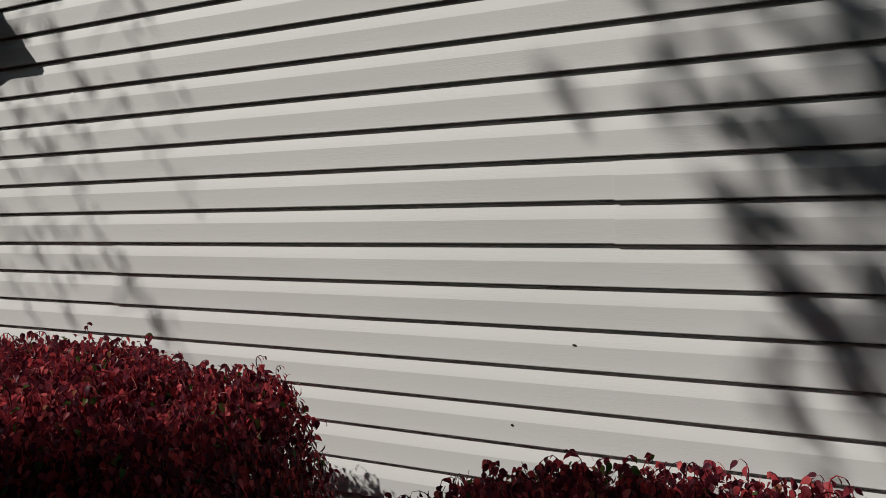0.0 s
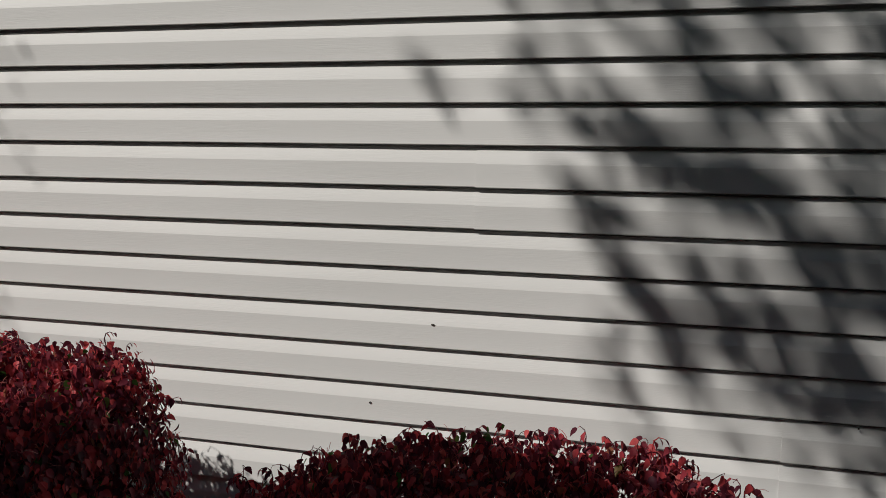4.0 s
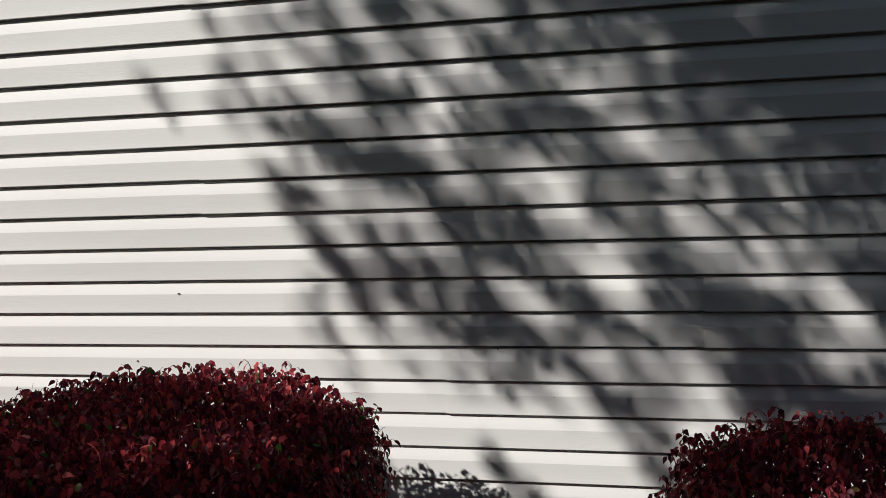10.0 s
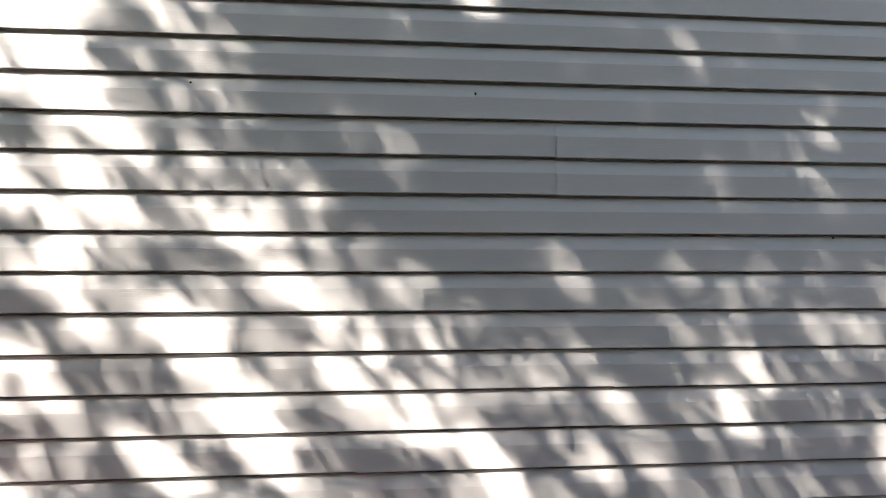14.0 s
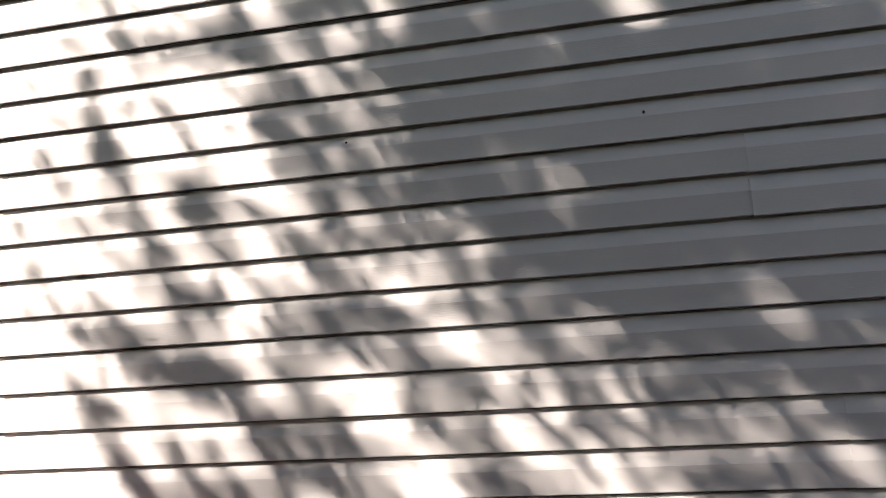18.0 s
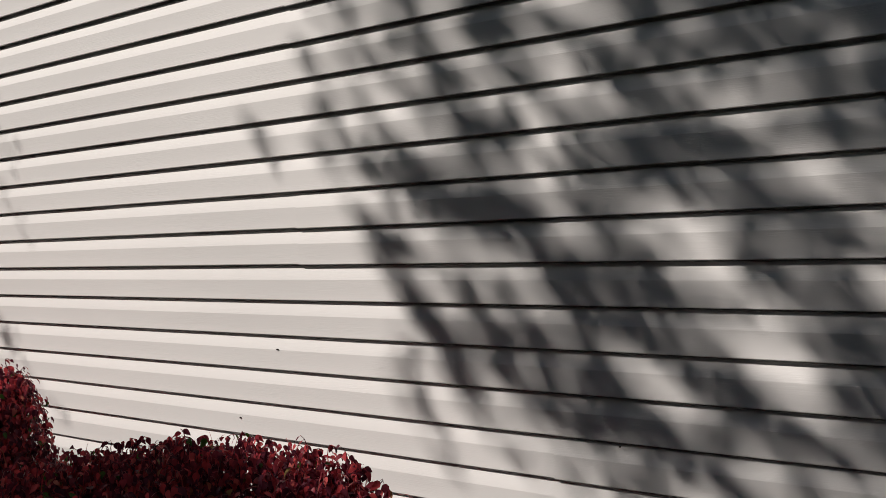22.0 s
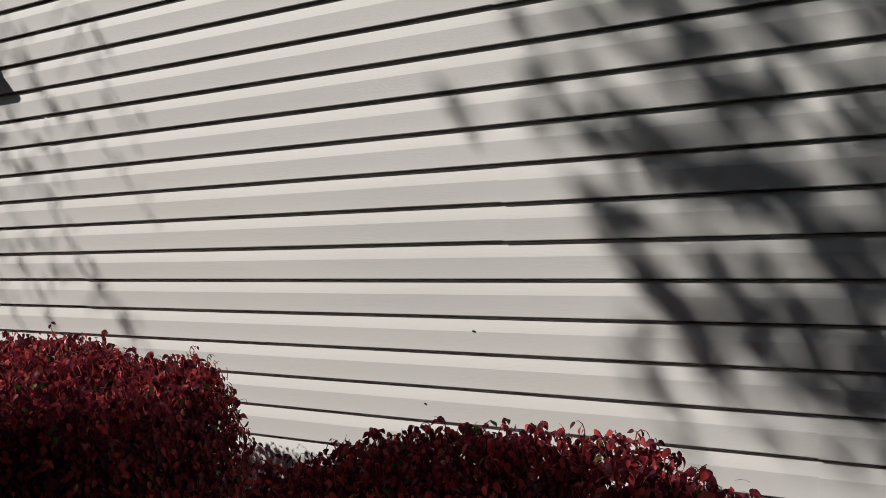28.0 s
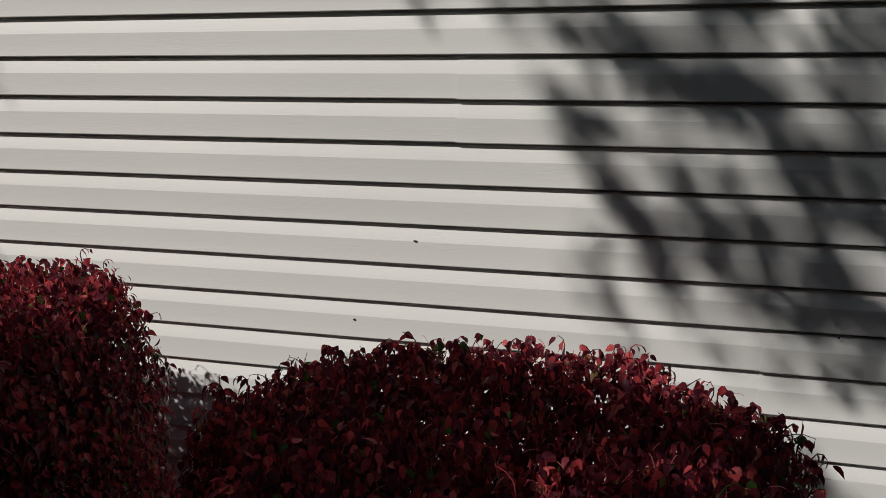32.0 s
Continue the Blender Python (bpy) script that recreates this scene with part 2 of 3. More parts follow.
bm = block((WALL_L, 0.0285, 0.25), (WALL_R, 0.20, LINE + HIGH * COURSE))
part("sheathing", bm, FOUNDATION, wall)
bm = block((WALL_L, 0.004, -0.3), (WALL_R, 0.20, 0.2499))
part("foundation", bm, FOUNDATION, wall, "grey concrete foundation strip below the siding")
for x in (WALL_L, WALL_R):
    part("corner_post", block((x - 0.05, -0.022, 0.22), (x + 0.05, 0.20, LINE + HIGH * COURSE), 0.004), TRIM, wall, "white corner post")

# ---- the same house: eaves and roof above ----
top = LINE + HIGH * COURSE
roof = new("roof")
tagged(roof, "dark shingled roof edge with white soffit", "roof", kind="structure")
part("soffit", block((WALL_L - 0.2, -0.25, top), (WALL_R + 0.2, 0.2, top + 0.03)), TRIM, roof)
part("fascia", block((WALL_L - 0.2, -0.27, top - 0.05), (WALL_R + 0.2, -0.252, top + 0.16), 0.003), TRIM, roof)
bm = bmesh.new()
vs = [bm.verts.new(v) for v in ((WALL_L - 0.25, -0.32, top + 0.16), (WALL_R + 0.25, -0.32, top + 0.16), (WALL_R + 0.25, 4.2, top + 2.4), (WALL_L - 0.25, 4.2, top + 2.4),
                                (WALL_L - 0.25, -0.32, top + 0.20), (WALL_R + 0.25, -0.32, top + 0.20), (WALL_R + 0.25, 4.2, top + 2.44), (WALL_L - 0.25, 4.2, top + 2.44))]
for f in ((0, 3, 2, 1), (4, 5, 6, 7), (0, 1, 5, 4), (1, 2, 6, 5), (2, 3, 7, 6), (3, 0, 4, 7)):
    bm.faces.new([vs[i] for i in f])
part("roof_slope", bm, ROOFING, roof)

# ---- unseen house added across the side yard; its eave shades the shrubs' fronts ----
house = new("unseen_shade_house")
tagged(house, "unseen plain two-storey house added across the side yard to shade the shrubs", "house")
EAVE_Y, SHADE_LOW = -3.6, -0.24
eave_z = SHADE_LOW + EAVE_Y * SUN_Z
part("wall", block((-16, -12.0, 0), (6, EAVE_Y - 0.35, eave_z - 0.1)), BRICK, house)
bm = bmesh.new()
vs = [bm.verts.new(v) for x in (-16.4, 6.4) for v in ((x, EAVE_Y, eave_z - 0.12), (x, EAVE_Y, eave_z), (x, EAVE_Y - 3.1, eave_z + 1.7), (x, EAVE_Y - 6.2, eave_z), (x, EAVE_Y - 6.2, eave_z - 0.12))]
bm.faces.new(vs[:5])
bm.faces.new(vs[5:][::-1])
for i in range(5):
    j = (i + 1) % 5
    bm.faces.new((vs[i], vs[5 + i], vs[5 + j], vs[j]))
bmesh.ops.recalc_face_normals(bm, faces=bm.faces[:])
part("roof", bm, ROOFING, house)


# ---- leaves ----
LEAF_V = np.array([(0, 0, 0), (0.22, 0.09, 0.03), (0.35, 0.33, 0.06), (0.25, 0.66, 0.0), (0, 1.08, -0.26), (-0.25, 0.66, 0.0),
                   (-0.35, 0.33, 0.06), (-0.22, 0.09, 0.03), (0, 0.34, -0.04), (0, 0.68, -0.09)])
LEAF_F = [(0, 1, 2, 8), (8, 2, 3, 9), (9, 3, 4), (0, 8, 6, 7), (8, 9, 5, 6), (9, 4, 5)]


def leaves(places, ways, ups, sizes):
    """Vertices and faces of many folded leaves: base place, growing way, upper side, length."""
    y = ways / np.linalg.norm(ways, axis=1, keepdims=True)
    x = np.cross(y, ups)
    x /= np.linalg.norm(x, axis=1, keepdims=True) + 1e-9
    z = np.cross(x, y)
    v = (LEAF_V[None, :, 0, None] * x[:, None] + LEAF_V[None, :, 1, None] * y[:, None] + LEAF_V[None, :, 2, None] * z[:, None]) * sizes[:, None, None]
    v = (v + places[:, None]).reshape(-1, 3)
    faces = [tuple(i + 10 * k for i in f) for k in range(len(places)) for f in LEAF_F]
    return v, faces


def plain_leaves(places, ways, ups, sizes):
    """Narrow hanging leaves for the high crown: two faces folded at the midrib."""
    y = ways / np.linalg.norm(ways, axis=1, keepdims=True)
    x = np.cross(y, ups)
    x /= np.linalg.norm(x, axis=1, keepdims=True) + 1e-9
    z = np.cross(x, y)
    form = np.array([(0, -0.5, 0), (-0.15, 0.0, 0.02), (0, 0.5, -0.02), (0.15, 0.0, 0.02)])
    v = (form[None, :, 0, None] * x[:, None] + form[None, :, 1, None] * y[:, None] + form[None, :, 2, None] * z[:, None]) * sizes[:, None, None]
    v = (v + places[:, None]).reshape(-1, 3)
    faces = [f for k in range(len(places)) for f in ((4 * k, 4 * k + 2, 4 * k + 1), (4 * k, 4 * k + 3, 4 * k + 2))]
    return v, faces


def leaf_cloud(name, places, ways, ups, sizes, material, parent, make=leaves):
    v, f = make(places, ways, ups, sizes)
    ob = new(name, mesh_of(name, v.tolist(), f, material, True))
    ob.parent = parent
    tagged(ob, kind="stuff")
    return ob


def sprig_mesh(seed):
    """An arched thin shoot with three or four hanging leaves."""
    r = random.Random(seed)
    bm = bmesh.new()
    lean = r.uniform(-0.014, 0.014)
    line = [Vector((0, 0, -0.03)), Vector((lean * 0.3, -0.001, 0.0)), Vector((lean * 0.8, -0.006, 0.012)), Vector((lean * 1.3, -0.014, 0.016)), Vector((lean * 1.7, -0.022, 0.012))]
    tube(bm, line, [0.0013, 0.0012, 0.0010, 0.0009, 0.0007], 4)
    for k in range(r.choice((3, 4))):
        base = line[4 - k] if k < 3 else line[2]
        turn = r.uniform(-0.9, 0.9)
        way = Vector((turn, -0.45 + 0.25 * k * r.uniform(-1, 1), -0.95)).normalized()
        side = way.cross(Vector((r.uniform(-0.4, 0.4), -1, 0.5))).normalized()
        up = side.cross(way)
        size = r.uniform(0.014, 0.020)
        vs = [bm.verts.new(base + (side * a + way * b + up * c) * size) for a, b, c in LEAF_V]
        for f in LEAF_F:
            bm.faces.new([vs[i] for i in f]).smooth = True
    me = bpy.data.meshes.new("sprig")
    bm.to_mesh(me)
    bm.free()
    me.materials.append(RED_LEAF)
    return me


def shoot_mesh(seed):
    """A longer arched shoot that stands out of the clipped outline, its leaves hanging to either side."""
    r = random.Random(seed)
    bm = bmesh.new()
    long, lean = r.uniform(0.045, 0.075), r.uniform(0.3, 0.8)
    line = [Vector((0, 0, -0.03))] + [Vector((0.004 * math.sin(5 * f + seed), -lean * long * f * f, long * (f - 0.28 * f ** 3))) for f in (0.0, 0.25, 0.5, 0.75, 1.0)]
    tube(bm, line, [0.0015, 0.0014, 0.0012, 0.0010, 0.0008, 0.0006], 4)
    for k in range(r.choice((4, 5, 6))):
        base = line[5 - k] if k < 4 else line[r.choice((2, 3))]
        turn = (1 if k % 2 else -1) * r.uniform(0.3, 1.1)
        way = Vector((turn, r.uniform(-0.7, 0.2), r.uniform(-0.9, -0.25))).normalized()
        side = way.cross(Vector((r.uniform(-0.4, 0.4), -1, 0.6))).normalized()
        up = side.cross(way)
        stalk = base + way * 0.006
        tube(bm, [base, stalk], [0.0005, 0.0004], 3)
        size = r.uniform(0.016, 0.023)
        vs = [bm.verts.new(stalk + (side * a + way * b + up * c) * size) for a, b, c in LEAF_V]
        for f in LEAF_F:
            bm.faces.new([vs[i] for i in f]).smooth = True
    me = bpy.data.meshes.new("shoot")
    bm.to_mesh(me)
    bm.free()
    me.materials.append(RED_LEAF)
    return me


SPRIGS = [sprig_mesh(s) for s in range(8)]
SHOOTS = [shoot_mesh(40 + s) for s in range(7)]


def shrub(centre, half, top, power, count, seed, label, sprigs=190, stems=9, plan=4.0, slope=0.0, shoots=45):
    g = np.random.default_rng(seed)
    rr = random.Random(seed)
    ob = new("shrub")
    ob.location = (centre[0], centre[1], 0.02)
    tagged(ob, label, "shrub", "clipped shrubs along the wall")
    zc = 0.52 * top
    c = top - zc

    def surface(d):
        """Distance from the middle to the clipped outline along the ways d."""
        e = np.abs(d / np.array([half[0], half[1], c]))
        flat = (e[:, 0] ** plan + e[:, 1] ** plan) ** (1 / plan)
        r = (flat ** power + e[:, 2] ** power) ** (-1 / power)
        p = d * r[:, None]
        lump = np.array([noise.noise(Vector(q * 4.5) + Vector((seed, 0, 0))) + 0.6 * noise.noise(Vector(q * 11.0)) for q in p])
        p = p * (1 + 0.055 * lump)[:, None]
        # one end may be clipped lower than the other, with a shallow notch
        p[:, 2] -= slope * (np.clip(p[:, 0] / half[0], -0.2, 1) + 0.6 * np.exp(-((p[:, 0] / half[0] - 0.12) / 0.16) ** 2)) * (p[:, 2] > 0)
        return p

    def shell(number, deepest, mean):
        box = np.array([half[0], half[1], c])
        faces = np.array([half[1] * c * 2.3, half[0] * c * 1.6, half[0] * half[1] * 1.3])
        axis = g.choice(3, number, p=faces / faces.sum())
        u = g.uniform(-1, 1, (number, 3))
        side = np.where(g.uniform(0, 1, number) < np.array([0.5, 0.36, 0.97])[axis], 1.0, -1.0)
        u[np.arange(number), axis] = side
        p = surface(u * box / np.linalg.norm(u * box, axis=1, keepdims=True))
        depth = np.minimum(g.exponential(mean, number), deepest)
        normal = np.sign(p) * (np.abs(p) / box) ** (power - 1) / box
        normal /= np.linalg.norm(normal, axis=1, keepdims=True) + 1e-9
        q = p - normal * depth[:, None] + g.normal(size=(number, 3)) * 0.008
        q[:, 2] += zc
        return q, normal

    q, normal = shell(count, 0.25, 0.05)
    ways = normal * 0.35 + np.array([0, 0, -1.0]) + g.normal(size=(count, 3)) * 0.34
    ups = normal + np.array([0, 0, 0.10]) + g.normal(size=(count, 3)) * 0.32
    sizes = g.uniform(0.012, 0.0215, count)
    keep = q[:, 2] > 0.05
    leaf_cloud("foliage", q[keep], ways[keep], ups[keep], sizes[keep], RED_LEAF, ob)
    # older, larger leaves within
    n2 = count * 2 // 5
    q, normal = shell(n2, 0.30, 0.14)
    q -= normal * 0.07
    leaf_cloud("inner_foliage", q, normal + g.normal(size=(n2, 3)), normal + g.normal(size=(n2, 3)) * 0.5, g.uniform(0.018, 0.027, n2), RED_LEAF, ob)
    # thin arched leaf stalks that catch the light
    n3 = count // 16
    q, normal = shell(n3, 0.04, 0.014)
    q -= normal * 0.008
    turn = g.normal(size=(n3, 3)) * 0.7
    out = normal * 0.5 + turn + np.array([0, 0, 0.35])
    out /= np.linalg.norm(out, axis=1, keepdims=True)
    size = g.uniform(0.016, 0.030, (n3, 1))
    rad = g.uniform(0.0004, 0.0008, (n3, 1))
    side = np.cross(out, np.array([0.3, 0.2, 0.9]))
    side /= np.linalg.norm(side, axis=1, keepdims=True) + 1e-9
    over = np.cross(side, out)
    rings = []
    for f, drop in ((0.0, 0.0), (0.35, 0.02), (0.7, 0.13), (1.0, 0.33)):
        mid = q + out * size * f - np.array([0, 0, 1.0]) * size * drop
        rings += [mid + (side * c1 + over * s1) * rad for c1, s1 in ((1.0, 0.0), (-0.5, 0.87), (-0.5, -0.87))]
    v = np.stack(rings, 1).reshape(-1, 3)
    quads = [(3 * a + b, 3 * a + (b + 1) % 3, 3 * a + 3 + (b + 1) % 3, 3 * a + 3 + b) for a in range(3) for b in range(3)]
    st = new("petiole", mesh_of("petiole", v.tolist(), [tuple(12 * k + i for i in f) for k in range(n3) for f in quads], PETIOLE, True))
    st.parent = ob
    tagged(st, kind="stuff")
    for k in range(stems):
        bm = bmesh.new()
        a = rr.uniform(0, 6.28)
        end = Vector((math.cos(a) * half[0] * rr.uniform(0.3, 0.85), math.sin(a) * half[1] * 0.8, top * rr.uniform(0.7, 0.92)))
        base = Vector((end.x * 0.35, end.y * 0.2, -0.02))
        mid = base.lerp(end, 0.5) + Vector((rr.uniform(-0.04, 0.04), rr.uniform(-0.04, 0.04), 0.05))
        tube(bm, [base, mid, end], [0.012, 0.008, 0.004], 6)
        part("stem", bm, STEM, ob)
    # single leaves that stand out of the clipped top
    made = 0
    while made < sprigs:
        d1 = np.array([[rr.uniform(-1, 1) * half[0], rr.uniform(-1, 1) * half[1], c * rr.uniform(0.35, 1.0) ** 0.6]])
        s = surface(d1 / np.linalg.norm(d1))[0]
        lf = new("sprig", SPRIGS[made % 8])
        lf.parent = ob
        lf.matrix_local = Matrix.Translation((s[0], s[1], s[2] + zc + rr.uniform(0.0, 0.016))) @ Euler((rr.uniform(-0.4, 0.4), rr.uniform(-0.4, 0.4), rr.choice((rr.uniform(-1.2, 1.2), rr.uniform(0, 6.28))))).to_matrix().to_4x4() @ Matrix.Scale(rr.uniform(0.8, 1.15), 4)
        made += 1
    # longer shoots round the rim
    for k in range(shoots):
        a = rr.uniform(0, 6.28)
        d1 = np.array([[math.cos(a) * half[0] * rr.uniform(0.5, 1.0), math.sin(a) * half[1] * rr.uniform(0.3, 1.0), c * rr.uniform(0.45, 0.95)]])
        s = surface(d1 / np.linalg.norm(d1))[0]
        sh = new("shoot", SHOOTS[k % 7])
        sh.parent = ob
        lean = Euler((-0.5 * s[1] / half[1] * rr.uniform(0.2, 1), 0.75 * s[0] / half[0] * rr.uniform(0.2, 1), 0)).to_matrix().to_4x4()
        sh.matrix_local = Matrix.Translation((s[0], s[1], s[2] + zc - 0.012)) @ lean @ Euler((0, 0, rr.uniform(0, 6.28))).to_matrix().to_4x4() @ Matrix.Scale(rr.uniform(0.75, 1.15), 4)
    return ob


shrub((-0.94, -0.64), (0.95, 0.34), 1.208, 5.5, 90000, 1, "tall box-clipped shrub with burgundy red leaves, sunlit top", 260, plan=5.0)
shrub((0.73, -0.655), (0.475, 0.335), 1.07, 7.5, 53000, 2, "rounded shrub with dark burgundy leaves and a few green ones", 200, plan=2.8)
shrub((2.29, -0.62), (0.50, 0.37), 0.97, 5.5, 42000, 3, "low broad shrub with dark burgundy leaves, mostly in shade", 200, plan=2.4, slope=0.05)
shrub((3.88, -0.60), (0.80, 0.38), 1.0, 4.0, 20000, 4, "burgundy shrub at the far end of the bed", 80)

# ---- the tree before the added house: its crown throws leaf shade on the wall ----
tree = new("tree")
tree.location = (0.7, -3.0, 0)
tagged(tree, "leafy garden tree behind the path, shading the wall", "tree")
STREAK = Vector((0.72, -1.0)).normalized()
SUN_FLECKS = [(1.72, 0.11, 1.94, 0.14, 0.085), (2.64, 0.27, 2.72, 0.29, 0.04), (2.80, 0.11, 2.95, 0.13, 0.055), (3.20, 0.10, 3.38, 0.12, 0.07)]
# the crown's boughs and openings, as strokes (from x, z to x, z, half width) in the plane of the wall, along the light
WEST_BOUGHS = [(0.41, 1.82, 0.45, 1.77, 0.016), (0.46, 1.76, 0.48, 1.71, 0.016), (0.49, 2.34, 0.56, 2.25, 0.026), (0.60, 1.85, 0.66, 1.73, 0.019), (0.62, 1.99, 0.66, 1.89, 0.022), (0.67, 2.22, 0.79, 2.12, 0.024),
               (0.72, 1.61, 0.79, 1.53, 0.013), (0.72, 2.11, 0.78, 1.99, 0.022), (0.73, 1.98, 0.78, 1.87, 0.021), (0.75, 1.74, 0.87, 1.64, 0.028), (0.79, 1.53, 0.87, 1.42, 0.041), (0.84, 1.21, 0.88, 1.04, 0.013),
               (0.84, 2.25, 0.94, 2.15, 0.031), (0.85, 2.33, 0.88, 2.28, 0.016), (0.86, 1.43, 0.92, 1.33, 0.036), (0.87, 1.69, 1.04, 1.59, 0.047), (0.88, 1.21, 0.92, 1.03, 0.012), (0.89, 2.17, 0.96, 2.10, 0.028)]
LIT_SIDE_BOUGHS = [(0.90, 2.59, 1.00, 2.41, 0.035), (0.92, 1.33, 1.03, 1.22, 0.034), (0.92, 2.06, 1.02, 1.90, 0.037), (0.94, 1.07, 0.98, 0.93, 0.014), (0.94, 1.58, 1.03, 1.53, 0.028), (0.98, 1.96, 1.05, 1.86, 0.031),
                   (1.00, 1.15, 1.11, 1.05, 0.024), (1.00, 1.59, 1.23, 1.54, 0.034), (1.03, 0.70, 1.07, 0.64, 0.022), (1.05, 1.86, 1.09, 1.76, 0.034), (1.06, 1.39, 1.12, 1.29, 0.034), (1.06, 1.52, 1.16, 1.48, 0.024),
                   (1.07, 2.03, 1.20, 1.93, 0.034), (1.08, 1.77, 1.20, 1.69, 0.031), (1.12, 1.21, 1.30, 1.07, 0.039), (1.12, 1.29, 1.20, 1.20, 0.027), (1.18, 1.54, 1.27, 1.47, 0.030), (1.19, 2.46, 1.40, 2.40, 0.039)]
UPPER_BOUGHS = [(1.22, 1.27, 1.33, 1.14, 0.041), (1.22, 1.41, 1.37, 1.36, 0.044), (1.30, 1.11, 1.52, 1.05, 0.041), (1.33, 1.42, 1.43, 1.35, 0.041), (1.34, 1.22, 1.45, 1.13, 0.044), (1.34, 1.94, 1.46, 1.87, 0.035),
                (1.36, 1.73, 1.56, 1.66, 0.041), (1.36, 2.12, 1.46, 2.07, 0.032), (1.36, 2.22, 1.51, 2.09, 0.042), (1.40, 0.69, 1.50, 0.59, 0.023), (1.40, 2.41, 1.57, 2.36, 0.026), (1.44, 1.09, 1.57, 1.04, 0.033),
                (1.45, 1.35, 1.53, 1.27, 0.035), (1.46, 0.68, 1.52, 0.60, 0.013), (1.46, 1.94, 1.60, 1.87, 0.041), (1.47, 1.81, 1.55, 1.70, 0.023), (1.51, 1.04, 1.60, 0.99, 0.037), (1.52, 1.27, 1.60, 1.19, 0.034)]
LOWER_BOUGHS = [(1.56, 1.65, 1.72, 1.57, 0.040), (1.58, 0.89, 1.66, 0.77, 0.014), (1.59, 1.19, 1.67, 1.12, 0.037), (1.63, 0.97, 1.76, 0.84, 0.040), (1.64, 2.34, 1.82, 2.21, 0.050), (1.66, 1.14, 1.75, 1.07, 0.040),
                (1.71, 1.44, 1.86, 1.39, 0.036), (1.74, 1.71, 1.87, 1.65, 0.028), (1.76, 0.91, 1.88, 0.79, 0.039), (1.79, 1.34, 1.92, 1.26, 0.040), (1.79, 1.37, 1.90, 1.28, 0.042), (1.80, 0.74, 1.90, 0.64, 0.043),
                (1.83, 1.55, 1.88, 1.47, 0.033), (1.85, 1.49, 1.95, 1.40, 0.026), (1.88, 1.23, 1.99, 1.13, 0.036), (1.88, 1.28, 1.94, 1.17, 0.038), (1.90, 1.17, 2.11, 1.10, 0.049), (1.94, 1.52, 2.05, 1.45, 0.030)]
EAST_BOUGHS = [(1.98, 1.13, 2.28, 0.99, 0.079), (2.01, 1.12, 2.15, 1.04, 0.051), (2.03, 1.36, 2.10, 1.30, 0.024), (2.05, 1.18, 2.28, 1.14, 0.037), (2.07, 1.07, 2.24, 0.88, 0.072), (2.08, 1.42, 2.17, 1.37, 0.032),
               (2.09, 1.29, 2.18, 1.24, 0.024), (2.25, 1.46, 2.36, 1.38, 0.034), (2.31, 1.36, 2.40, 1.25, 0.032), (2.58, 1.33, 2.80, 1.27, 0.057), (2.59, 1.48, 2.77, 1.42, 0.042), (2.77, 1.19, 2.98, 1.08, 0.057),
               (2.98, 0.82, 3.06, 0.72, 0.060), (3.12, 1.41, 3.22, 1.23, 0.052)]
INNER_BOUGHS = [(1.12, 2.03, 1.25, 1.89, 0.042), (1.34, 1.93, 1.65, 1.87, 0.038), (1.57, 2.03, 1.81, 1.96, 0.041), (1.40, 1.89, 1.50, 1.76, 0.024), (1.36, 1.71, 1.50, 1.64, 0.035), (1.52, 1.68, 1.66, 1.59, 0.026),
                (1.04, 1.63, 1.22, 1.56, 0.037), (1.15, 1.54, 1.29, 1.46, 0.029), (1.24, 1.42, 1.51, 1.36, 0.048), (1.68, 1.59, 1.80, 1.52, 0.031)]
SOUTH_BOUGHS = [(2.03, 1.09, 2.25, 0.95, 0.065), (2.25, 0.94, 2.41, 0.87, 0.050), (2.96, 0.86, 3.20, 0.75, 0.064), (3.00, 0.75, 3.27, 0.64, 0.059), (3.08, 1.18, 3.25, 1.08, 0.056), (2.89, 1.15, 2.96, 1.02, 0.043),
                (3.14, 1.02, 3.34, 0.91, 0.047), (2.88, 0.94, 2.96, 0.82, 0.030), (2.41, 0.97, 2.57, 0.86, 0.040), (2.47, 1.13, 2.55, 1.06, 0.026), (2.62, 1.06, 2.70, 0.96, 0.025)]
WEST_GAPS = [(0.92, 1.52, 1.09, 1.41, 0.027), (1.09, 1.68, 1.23, 1.62, 0.024), (1.10, 1.44, 1.22, 1.41, 0.030), (1.12, 1.33, 1.18, 1.27, 0.018), (1.19, 1.36, 1.28, 1.29, 0.024), (1.26, 1.96, 1.35, 1.85, 0.027),
             (1.29, 1.54, 1.38, 1.46, 0.030), (1.31, 2.04, 1.44, 1.98, 0.041), (1.32, 1.48, 1.44, 1.43, 0.024), (1.37, 1.29, 1.49, 1.22, 0.021), (1.38, 1.62, 1.50, 1.53, 0.038), (1.39, 1.84, 1.48, 1.78, 0.026),
             (1.49, 1.22, 1.57, 1.13, 0.018), (1.50, 1.56, 1.61, 1.47, 0.037), (1.51, 1.85, 1.68, 1.74, 0.040), (1.54, 1.46, 1.67, 1.39, 0.051), (1.56, 2.16, 1.58, 2.09, 0.032), (1.61, 1.38, 1.75, 1.29, 0.054)]
